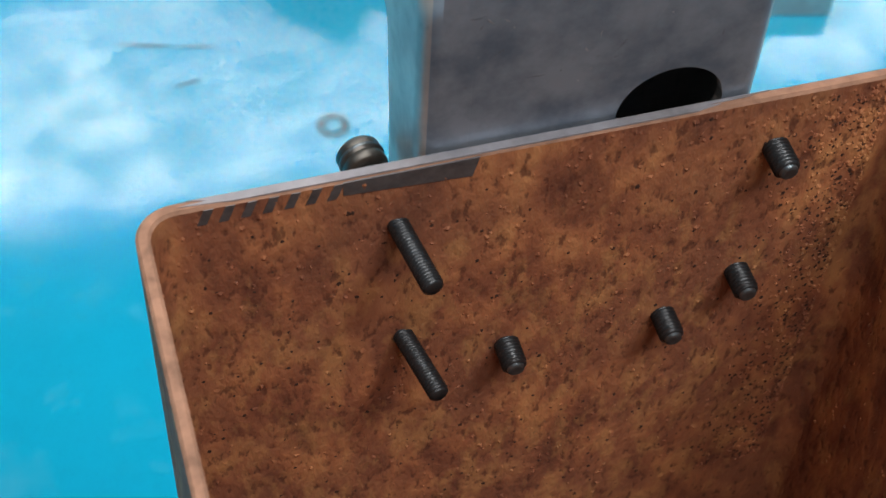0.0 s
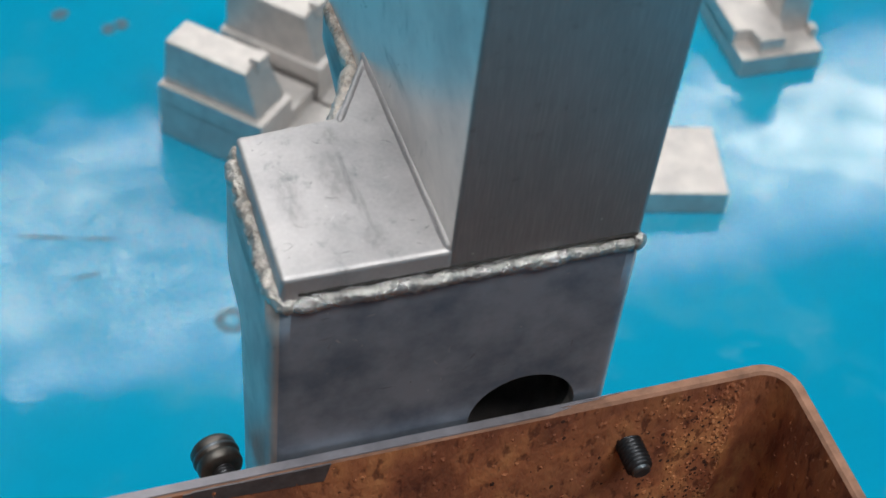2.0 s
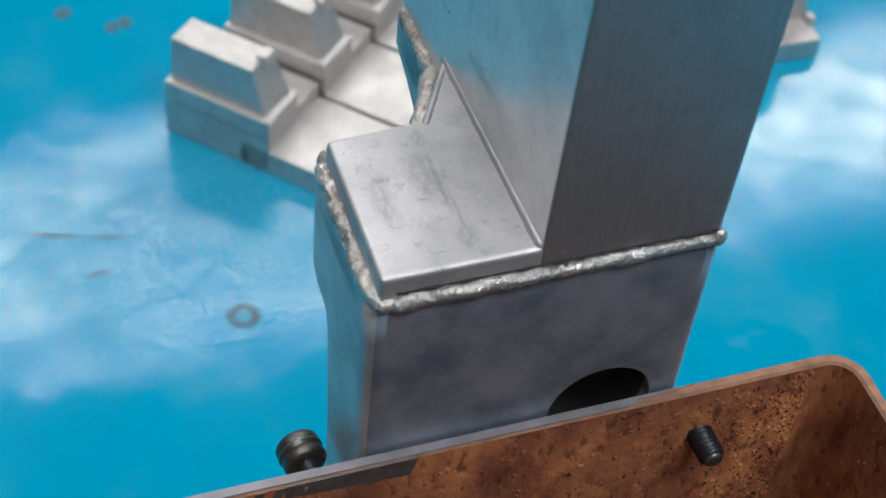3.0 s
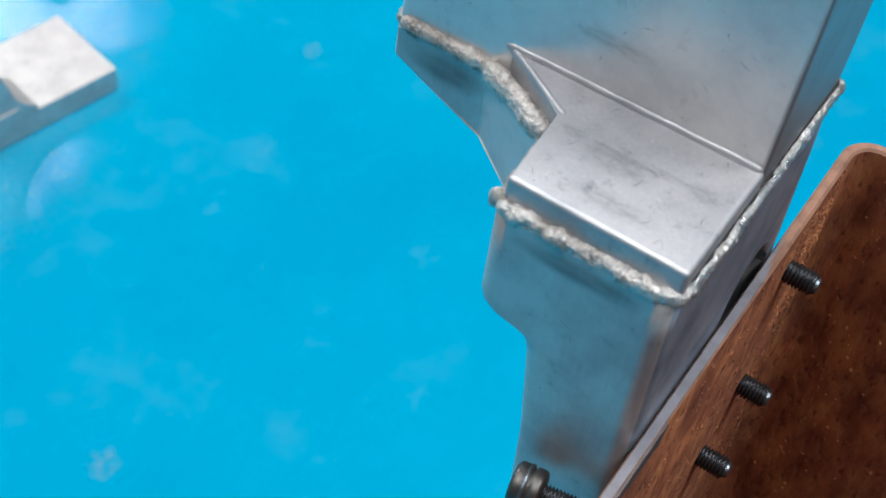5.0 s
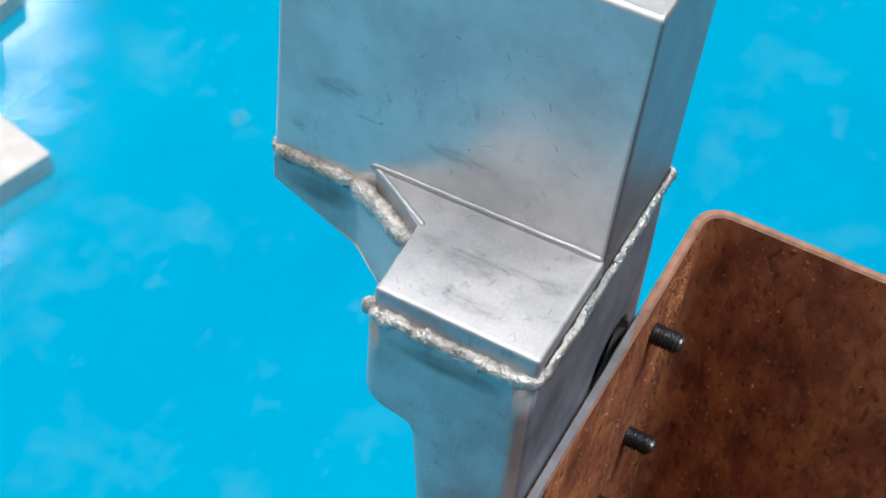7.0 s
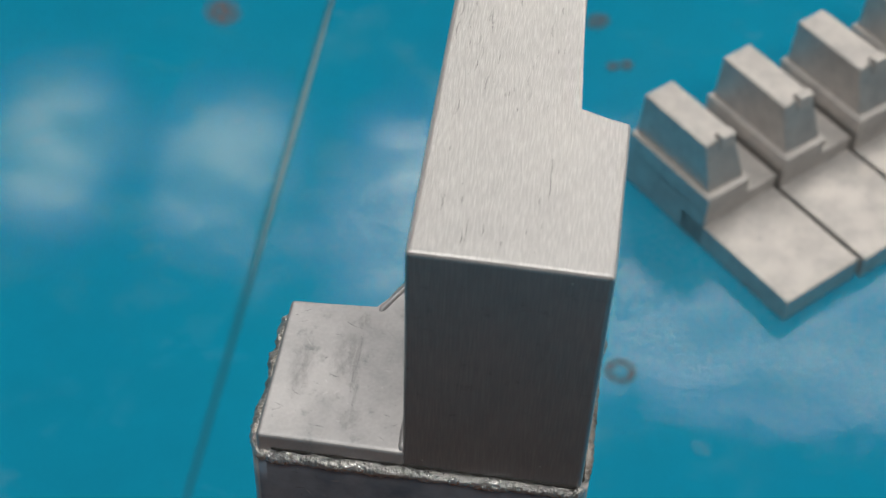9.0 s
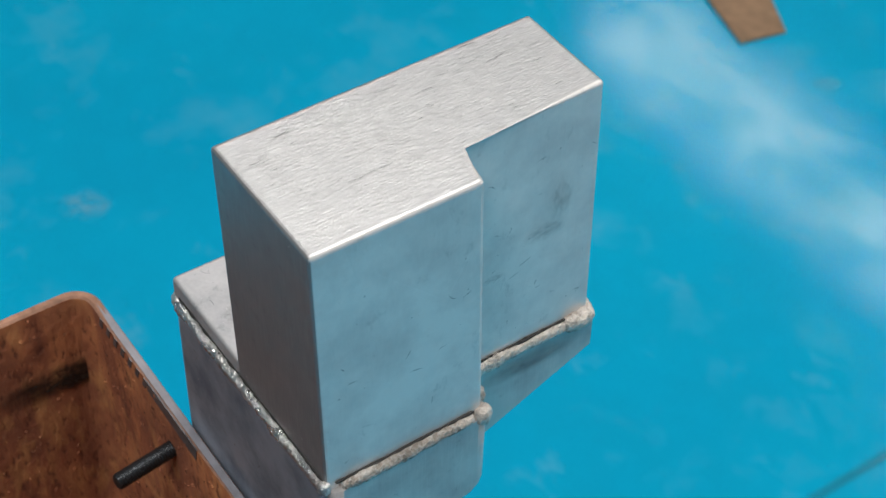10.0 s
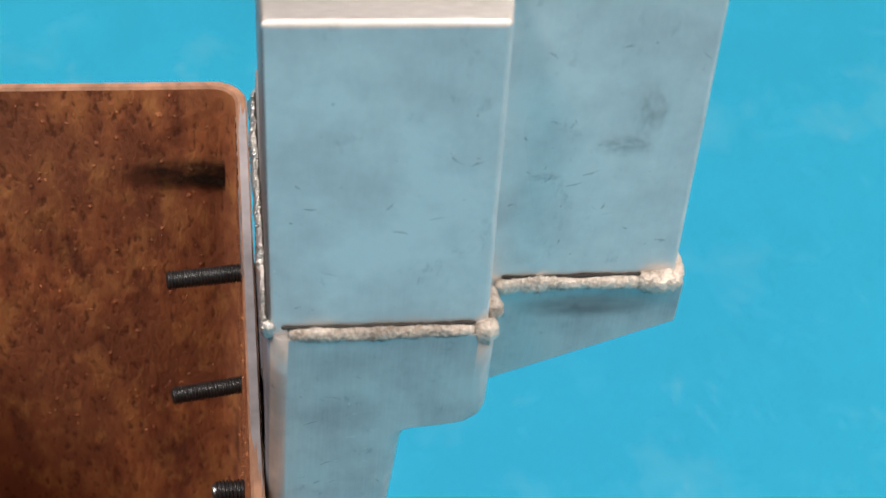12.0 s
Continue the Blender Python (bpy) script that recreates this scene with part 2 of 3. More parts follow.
def stain_material(name, colour, ring=False, most=0.8, scale=3.0, low=0.3, least=0.15):
    """A dried mark that thins out towards its rim; object space runs from -1 to 1 across it."""
    m, n, l, p = node_material(name)
    even = stretched(n, l, (1, 1, 1))
    cloud = tex_noise(n, l, even, scale, 6.0, 0.65)
    g = n.new("ShaderNodeTexGradient")
    g.gradient_type = "SPHERICAL"
    l.new(even, g.inputs["Vector"])
    stops = ((0.15, grey(0.0)), (0.38, grey(1.0)), (0.52, grey(1.0)), (0.75, grey(0.12))) if ring else ((0.02, grey(0.0)), (0.55, grey(1.0)))
    fade = ramp(n, l, g.outputs["Fac"], *stops)
    p.inputs["Base Color"].default_value = (*colour, 1)
    p.inputs["Roughness"].default_value = 0.45
    l.new(mix(n, l, 1.0, fade, ramp(n, l, cloud, (low, grey(least)), (0.65, grey(most))), "MULTIPLY"), p.inputs["Alpha"])
    return m


STAIN_RING = stain_material("dried_ring_stain", (0.10, 0.13, 0.15), ring=True)
STAIN_DARK = stain_material("dried_oil_stain", (0.10, 0.13, 0.15))
STAIN_PALE = stain_material("scuffed_pale_paint", (0.34, 0.48, 0.53), most=0.3, scale=2.2, low=0.42, least=0.0)
SMEAR = stain_material("dark_handling_smear", (0.09, 0.11, 0.12), most=0.28, scale=2.4, low=0.38, least=0.02)
HEAT = stain_material("heat_soot", (0.07, 0.06, 0.055), most=0.38, scale=1.2, low=0.25, least=0.15)
STAIN_BROWN = stain_material("brown_stain", (0.20, 0.16, 0.16))
DARK_MARK = stain_material("dark_wall_mark", (0.02, 0.017, 0.016), most=1.0, scale=1.5)
LINE_PALE = stain_material("worn_joint_line", (0.42, 0.62, 0.64), most=0.75, scale=7.0, low=0.32, least=0.1)
LINE_DARK = stain_material("dark_joint_line", (0.0, 0.16, 0.20), most=0.4, scale=4.0, low=0.3, least=0.2)

# ---- mesh helpers; plan lengths are in decimetres from the ledge's front corner ----
Z0 = 1.084
U = 0.1


def P3(x, y, z):
    return Vector((x * U, y * U, Z0 + z * U))


def link(name, bm, mat, smooth=False):
    me = bpy.data.meshes.new(name)
    bmesh.ops.recalc_face_normals(bm, faces=bm.faces)
    for f in bm.faces:
        f.smooth = smooth
    bm.to_mesh(me)
    bm.free()
    me.materials.append(mat)
    return new(name, me)


def part(name, bm, mat, parent, label="", smooth=False):
    ob = link(name, bm, mat, smooth)
    ob.parent = parent
    ob.matrix_parent_inverse = parent.matrix_world.inverted()
    return tagged(ob, label) if label else ob


def thing(name, loc, label, category, group=""):
    ob = new(name)
    ob.location = loc
    ob.empty_display_size = 0.02
    ob.matrix_world = Matrix.Translation(loc)
    return tagged(ob, label, category, group)


def prism(bottom, top, bevel=0.0, segments=2):
    """A closed solid between two loops of the same count."""
    bm = bmesh.new()
    lo, hi = [bm.verts.new(v) for v in bottom], [bm.verts.new(v) for v in top]
    bm.faces.new(lo[::-1])
    bm.faces.new(hi)
    k = len(lo)
    for i in range(k):
        bm.faces.new((lo[i], lo[(i + 1) % k], hi[(i + 1) % k], hi[i]))
    if bevel:
        bmesh.ops.bevel(bm, geom=bm.edges[:], offset=bevel, segments=segments, affect="EDGES", profile=0.5)
    return bm


def box(a, b, bevel=0.0, segments=2):
    (x0, y0, z0), (x1, y1, z1) = a, b
    ring = ((x0, y0), (x1, y0), (x1, y1), (x0, y1))
    return prism([(x, y, z0) for x, y in ring], [(x, y, z1) for x, y in ring], bevel, segments)


def bead(points, r, lump=0.35, seed=0, flat=1.0, step=0.0008, ripple=0.04):
    """A lumpy weld bead along a polyline."""
    pts = [Vector(p) for p in points]
    line = []
    for a, b in zip(pts, pts[1:]):
        k = max(2, int((b - a).length / step))
        line += [a.lerp(b, i / k) for i in range(k)]
    line.append(pts[-1])
    bm, rings, sides = bmesh.new(), [], 16
    for i, c in enumerate(line):
        way = (line[min(i + 1, len(line) - 1)] - line[max(i - 1, 0)]).normalized()
        side = way.cross(Vector((0, 0, 1))).normalized()
        up = side.cross(way)
        end = min(i, len(line) - 1 - i) * step
        rr = r * (0.5 + 0.5 * math.sqrt(min(1, end / r)))
        rr *= 1 + ripple * math.sin(i * 1.9 + seed) + 0.9 * lump * noise.noise(c * 75 + Vector((seed, seed, 0)))
        ring = []
        for j in range(sides):
            a = 2 * math.pi * j / sides
            q = c + side * math.cos(a) * rr * 0.8 + up * math.sin(a) * rr * flat
            w = 1 + lump * noise.noise(q * 170 + Vector((seed, 0, 0))) + 0.7 * lump * noise.noise(q * 520 + Vector((0, seed, 0))) + 0.25 * lump * noise.noise(q * 1300)
            ring.append(bm.verts.new(c + (q - c) * w))
        rings.append(ring)
    for a, b in zip(rings, rings[1:]):
        for j in range(sides):
            bm.faces.new((a[j], a[(j + 1) % sides], b[(j + 1) % sides], b[j]))
    bm.faces.new(rings[0][::-1])
    bm.faces.new(rings[-1])
    return bm


def threaded(length, r, pitch, chamfer):
    """A threaded rod along +y from the origin, with a helical ridge."""
    bm, sides, per = bmesh.new(), 24, 6
    count = int(length / pitch * per)
    rings = []
    for i in range(count + 1):
        ring = []
        for j in range(sides):
            a = 2 * math.pi * j / sides
            y = length * i / count
            phase = (y / pitch + j / sides) % 1.0
            rr = r - 0.16 * pitch - 0.34 * pitch * math.cos(2 * math.pi * phase)
            rr = min(rr, r - chamfer + y * 1.2) if y < chamfer else rr
            rr = min(rr, r - chamfer * 1.1 + (length - y)) if length - y < chamfer else rr
            ring.append(bm.verts.new((rr * math.cos(a), y, rr * math.sin(a))))
        rings.append(ring)
    for a, b in zip(rings, rings[1:]):
        for j in range(sides):
            bm.faces.new((a[j], a[(j + 1) % sides], b[(j + 1) % sides], b[j]))
    bm.faces.new(rings[0][::-1])
    bm.faces.new(rings[-1])
    return bm


def revolve(profile, sides=32):
    """A solid of revolution about the y axis from (radius, y) pairs."""
    bm = bmesh.new()
    rings = [[bm.verts.new((r * math.cos(2 * math.pi * j / sides), y, r * math.sin(2 * math.pi * j / sides))) for j in range(sides)] for r, y in profile]
    for a, b in zip(rings, rings[1:]):
        for j in range(sides):
            bm.faces.new((a[j], a[(j + 1) % sides], b[(j + 1) % sides], b[j]))
    bm.faces.new(rings[0][::-1])
    bm.faces.new(rings[-1])
    return bm


def moved(bm, m):
    bmesh.ops.transform(bm, matrix=m, verts=bm.verts)
    return bm


# ---- hall ----
tagged(link("floor", box((-HALL_X, HALL_S, -0.2), (HALL_X, HALL_N, 0.0)), FLOOR_BLUE), "glossy blue painted concrete workshop floor with scuffs", "floor", kind="structure")
# unseen enclosure added to shape the light; west and south sides dark
tagged(link("wall_west", box((-HALL_X - 0.25, HALL_S, -0.2), (-HALL_X, HALL_N, HALL_H)), LOW_BOUNCE_WALL), "unseen dark hall wall that cuts bounced light", "wall", kind="structure")
tagged(link("wall_east", box((HALL_X, HALL_S, -0.2), (HALL_X + 0.25, HALL_N, HALL_H)), HALL_WALL), "unseen plain grey hall wall", "wall", kind="structure")
tagged(link("wall_south", box((-HALL_X - 0.25, HALL_S - 0.25, -0.2), (HALL_X + 0.25, HALL_S, HALL_H)), LOW_BOUNCE_WALL), "unseen dark hall wall that cuts bounced light", "wall", kind="structure")
tagged(link("ceiling", box((-HALL_X - 0.25, HALL_S - 0.25, HALL_H), (HALL_X + 0.25, HALL_N + 0.25, HALL_H + 0.2)), ROOF_GREY), "unseen plain grey hall ceiling", "ceiling", kind="structure")


tagged(link("wall_north", box((-HALL_X - 0.25, HALL_N, -0.2), (HALL_X + 0.25, HALL_N + 0.25, HALL_H)), HALL_WALL), "unseen plain grey hall wall", "wall", kind="structure")

# ---- rusty square tube, open at the top ----
TUBE_X0, TUBE_X1, TUBE_Y0, TUBE_Y1, TUBE_T, TUBE_TOP = -0.935, 1.78, -2.0, -0.006, 0.045, -0.838


def rounded(x0, x1, y0, y1, r, k=8):
    out = []
    for cx, cy, a0 in ((x1 - r, y1 - r, 0), (x0 + r, y1 - r, 90), (x0 + r, y0 + r, 180), (x1 - r, y0 + r, 270)):
        out += [(cx + r * math.cos(radians(a0 + 90 * i / k)), cy + r * math.sin(radians(a0 + 90 * i / k))) for i in range(k + 1)]
    return out


def tube_mesh():
    """Four walls with rounded bends and a softened rim."""
    bm, e = bmesh.new(), 0.010
    low = -Z0 / U

    def loop(inset, r):
        return rounded(TUBE_X0 + inset, TUBE_X1 - inset, TUBE_Y0 + inset, TUBE_Y1 - inset, r)
    levels = [(loop(0, 0.13), low), (loop(0, 0.13), TUBE_TOP - e), (loop(e, 0.12), TUBE_TOP), (loop(TUBE_T - e, 0.10), TUBE_TOP), (loop(TUBE_T, 0.09), TUBE_TOP - e), (loop(TUBE_T, 0.09), low)]
    rings = [[bm.verts.new(P3(x, y, z)) for x, y in ring] for ring, z in levels]
    for a, b in zip(rings, rings[1:] + rings[:1]):
        n = len(a)
        for j in range(n):
            bm.faces.new((a[j], a[(j + 1) % n], b[(j + 1) % n], b[j]))
    return bm


tube = thing("steel_tube", (0.04, -0.09, 0), "rusty pitted square steel tube standing upright, open top", "tube")
tube_wall = part("tube_wall", tube_mesh(), RUST, tube)
tube_wall.data.materials.append(RIM_RUST)
for f in tube_wall.data.polygons:
    f.material_index = 1 if f.normal.z > 0.4 else 0


def flakes(count, seed, spot, rise=1.0):
    """Small rust scales and crust on a wall; spot gives a place and the wall's inward direction."""
    rnd = random.Random(seed)
    verts, faces = [], []
    for _ in range(count):
        c, inward, along = spot(rnd)
        size, k, base = rnd.uniform(0.0005, 0.0017), 5, len(verts)
        turn = rnd.uniform(0, 6.28)
        for i in range(k):
            w = turn + 2 * math.pi * i / k
            r = size * rnd.uniform(0.6, 1.3)
            verts.append(c + along * r * math.cos(w) + Vector((0, 0, 1.3)) * r * math.sin(w) - inward * 0.0002)
        verts.append(c + inward * size * rise * rnd.uniform(0.25, 0.5) + along * size * 0.3 * math.cos(turn))
        faces += [(base + i, base + (i + 1) % k, base + k) for i in range(k)]
    bm = bmesh.new()
    vs = [bm.verts.new(v) for v in verts]
    for f in faces:
        bm.faces.new([vs[i] for i in f])
    return bm


def spot_wall(rnd):
    x = rnd.uniform(-0.85, 1.66) if rnd.random() < 0.45 else 1.66 - abs(rnd.gauss(0, 0.16))
    return P3(min(x, 1.60), TUBE_Y1 - TUBE_T, -0.87 - 2.4 * rnd.random() ** 1.3), Vector((0, -1, 0)), Vector((1, 0, 0))


def spot_side(rnd):
    return P3(TUBE_X1 - TUBE_T, -0.16 - abs(rnd.gauss(0, 0.3)), -0.87 - 2.2 * rnd.random()), Vector((-1, 0, 0)), Vector((0, 1, 0))


def spot_far(rnd):
    return P3(TUBE_X0 + TUBE_T, -0.16 - 1.0 * rnd.random(), -0.87 - 2.2 * rnd.random()), Vector((1, 0, 0)), Vector((0, 1, 0))


for count, seed, spot in ((1500, 1, spot_wall), (160, 2, spot_side), (260, 3, spot_far)):
    tagged(part("rust_scale", flakes(count, seed, spot), RUST, tube, "crusty rust scale"), kind="stuff")


def spot_corner(rnd):
    x = 1.60 - abs(rnd.gauss(0, 0.14)) if rnd.random() < 0.6 else rnd.uniform(-0.8, 1.6)
    return P3(x, TUBE_Y1 - TUBE_T, -0.88 - 2.4 * rnd.random()), Vector((0, -1, 0)), Vector((1, 0, 0))


tagged(part("rust_pit", flakes(1300, 5, spot_corner, 0.35), DARK_RUST, tube, "dark pitted rust"), kind="stuff")
# bare ground strip on the rim beside the fixture, ragged where the rust begins
rim_back, rim_front = TUBE_Y1 - 0.007, TUBE_Y1 - TUBE_T + 0.007
strip = [(-0.62, rim_front), (0.90, rim_front), (0.98, rim_front + 0.012), (0.93, rim_front + 0.017), (1.10, rim_front + 0.022), (1.02, rim_back - 0.006), (1.16, rim_back), (-0.76, rim_back), (-0.70, rim_back - 0.012), (-0.79, rim_back - 0.018)]
part("rim_strip", prism([P3(x, y, TUBE_TOP - 0.01) for x, y in strip], [P3(x, y, TUBE_TOP + 0.003) for x, y in strip]), RIM_STEEL, tube, "bare ground grey steel strip")
# ground-bright patch and saw marks along the rim
part("ground_patch", prism([P3(x, TUBE_Y1 - TUBE_T - 0.003, z) for x, z in ((-0.28, -0.905), (0.14, -0.93), (0.16, -0.845), (-0.28, -0.845))],
                           [P3(x, TUBE_Y1 - TUBE_T + 0.004, z) for x, z in ((-0.28, -0.905), (0.14, -0.93), (0.16, -0.845), (-0.28, -0.845))]), GRIND, tube, "dark ground steel patch")
for i in range(7):
    x = -0.74 + 0.068 * i
    ring = ((x, -0.915), (x + 0.03, -0.915), (x + 0.055, -0.848), (x + 0.025, -0.848))
    part("saw_mark", prism([P3(a, TUBE_Y1 - TUBE_T - 0.003, z) for a, z in ring], [P3(a, TUBE_Y1 - TUBE_T + 0.004, z) for a, z in ring]), GRIND, tube, "dark saw mark")

def wall_mark(name, centre, ry, rz, mat, label, owner=None, facing=90, lie=False):
    bm = bmesh.new()
    vs = [bm.verts.new((1.1 * math.cos(i * 0.2618), 1.1 * math.sin(i * 0.2618), 0)) for i in range(24)]
    bm.faces.new(vs)
    ob = link(name, bm, mat)
    owner = owner or tube
    ob.parent, ob.matrix_parent_inverse = owner, owner.matrix_world.inverted()
    turn = Euler((0, 0, radians(facing))) if lie else Euler((radians(90), 0, radians(facing)))
    ob.matrix_basis = Matrix.Translation(P3(*centre)) @ turn.to_matrix().to_4x4() @ Matrix.Diagonal((ry * U, rz * U, 1, 1))
    return tagged(ob, label)


# two dark marks near the corner of the far inner wall
wall_mark("dark_mark", (TUBE_X0 + TUBE_T + 0.012, -0.22, -1.31), 0.36, 0.11, DARK_MARK, "dark mark on the tube's inner wall")
wall_mark("dark_mark", (TUBE_X0 + TUBE_T + 0.013, -0.13, -1.33), 0.14, 0.09, DARK_MARK, "dark mark on the tube's inner wall")

# ---- welded aluminium fixture ----
fixture = thing("welded_fixture", P3(0.55, 0.3, -1.0), "welded aluminium fixture block bolted to rusty tube", "fixture")
UP_TOP = 1.038
lo = [(0.496, 0.004), (1.098, 0.004), (1.098, 0.662), (0.930, 0.662), (0.930, 1.272), (0.470, 1.262)]
hi = [(0.497, -0.027), (1.100, -0.027), (1.103, 0.612), (0.930, 0.630), (0.920, 1.230), (0.488, 1.234)]


def upper_mesh():
    bm = prism([P3(x, y, -0.14) for x, y in lo], [P3(x, y, UP_TOP) for x, y in hi], 0.0016, 3)
    return bm


upper = part("upright_block", upper_mesh(), BRUSHED_SHADED, fixture, "brushed aluminium upright block")
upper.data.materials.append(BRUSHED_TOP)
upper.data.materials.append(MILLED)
# front faces get the shade-darkened aluminium, top the ground, sides the milled
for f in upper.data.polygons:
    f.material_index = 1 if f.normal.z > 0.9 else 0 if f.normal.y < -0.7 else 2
ledge = [(0.0, 0.0), (0.505, 0.0), (0.505, 0.900), (0.322, 0.588), (0.006, 0.594)]
part("ledge", prism([P3(x, y, -0.14) for x, y in ledge], [P3(x, y, 0.0) for x, y in ledge], 0.0016, 4), LEDGE, fixture, "cast aluminium ledge with worn top")

part("fillet", bead([P3(0.494, 0.01, 0.0), P3(0.484, 0.88, 0.0)], 0.0019, 0.10, 22), LEDGE, fixture, "thin pale fillet", True)
part("fillet", bead([P3(0.490, 0.868, -0.008), P3(0.325, 0.585, -0.008)], 0.0016, 0.15, 23), LEDGE, fixture, "worn pale edge", True)
# dark smears and nicks from handling
for x, y, ry, rx in ((0.285, 0.34, 0.16, 0.014), (0.302, 0.22, 0.10, 0.010), (0.25, 0.36, 0.14, 0.07), (0.30, 0.10, 0.07, 0.05), (0.28, 0.53, 0.05, 0.03), (0.10, 0.30, 0.16, 0.05)):
    wall_mark("smear", (x, y, 0.006), ry, rx, SMEAR, "dark handling smear", fixture, lie=True)
for y, z, ry, rz in ((0.895, 0.21, 0.06, 0.010), (1.157, 0.06, 0.035, 0.03), (1.00, 0.30, 0.12, 0.05), (0.55, 0.20, 0.16, 0.04)):
    wall_mark("smear", (0.489 - 0.017 * y, y, z), ry, rz, SMEAR, "dark handling smear", fixture)
for y, z, ry, rz in ((1.08, 0.59, 0.06, 0.12), (1.02, 0.46, 0.10, 0.05), (0.80, 0.34, 0.06, 0.02)):
    wall_mark("smear", (0.931, y, z), ry, rz, SMEAR, "dark handling smear", fixture)


def scratches(count, seed, at, size, long=0.006, lean=None, spread=0.8):
    """Fine strokes over a flat face; at(u, v) gives the place for u, v from 0 to 1, size the face's two lengths."""
    rnd = random.Random(seed)
    bm = bmesh.new()
    lean = rnd.uniform(-0.5, 0.5) if lean is None else lean
    for _ in range(count):
        u, v, w = rnd.random(), rnd.random(), lean + rnd.gauss(0, spread)
        length, wide = long * rnd.uniform(0.12, 1.0) ** 1.8, rnd.uniform(0.00005, 0.00016)
        bend, left, right = rnd.uniform(-0.15, 0.15), [], []
        for k in range(5):
            f = k / 4 - 0.5
            a, b = f * length, bend * length * (4 * f * f - 1)
            half = wide * (1.05 - 1.9 * abs(f))
            for row, sign in ((left, 1), (right, -1)):
                p, q = a, b + sign * half
                du, dv = (p * math.cos(w) - q * math.sin(w)) / size[0], (p * math.sin(w) + q * math.cos(w)) / size[1]
                row.append(bm.verts.new(at(min(max(u + du, 0.01), 0.99), min(max(v + dv, 0.01), 0.99))))
        for k in range(4):
            bm.faces.new((left[k], left[k + 1], right[k + 1], right[k]))
    return bm


FACES = (
    (lambda u, v: P3(0.03 + 0.44 * u, 0.03 + 0.53 * v, 0.0025), (0.044, 0.053), 1.0),
    (lambda u, v: P3(0.484 - 0.017 * (0.05 + 1.15 * v), 0.05 + 1.15 * v, 0.03 + 0.75 * u), (0.075, 0.115), 1.6),
    (lambda u, v: P3(0.9365, 0.70 + 0.52 * u, 0.0 + 0.85 * v), (0.052, 0.085), 1.3),
    (lambda u, v: P3(1.1055, 0.05 + 0.55 * u, -0.02 + 0.85 * v), (0.055, 0.085), 0.8),
    (lambda u, v: P3(1.1265, 0.09 + 0.28 * u, -0.85 + 0.66 * v), (0.028, 0.066), 0.5),
    (lambda u, v: P3(-0.0325, 0.09 + 0.28 * u, -0.85 + 0.66 * v), (0.028, 0.066), 0.5),
    (lambda u, v: P3(0.08 + 0.95 * u, -0.0025, -0.60 + 0.42 * v), (0.095, 0.042), 0.7))
for i, (at, size, share) in enumerate(FACES):
    tagged(part("scratch", scratches(int(30 * share), 40 + i, at, size), SCRATCH_DARK, fixture, "fine dark scratches"), kind="stuff")
    tagged(part("scratch", scratches(int(20 * share), 60 + i, at, size, 0.004), SCRATCH_PALE, fixture, "fine bright scratches"), kind="stuff")
# long grinding strokes on the upright's top


def top_place(u, v):
    return P3(0.51 + 0.38 * u, 0.02 + 1.16 * v, UP_TOP + 0.0025)


tagged(part("grinding_stroke", scratches(90, 81, top_place, (0.038, 0.116), 0.014, math.pi / 2, 0.03), SCRATCH_PALE, fixture, "bright grinding strokes"), kind="stuff")
tagged(part("grinding_stroke", scratches(60, 82, top_place, (0.038, 0.116), 0.012, math.pi / 2, 0.03), SCRATCH_DARK, fixture, "dark grinding strokes"), kind="stuff")
HOLE_X, HOLE_Z, HOLE_R = 0.812, -0.846, 0.184


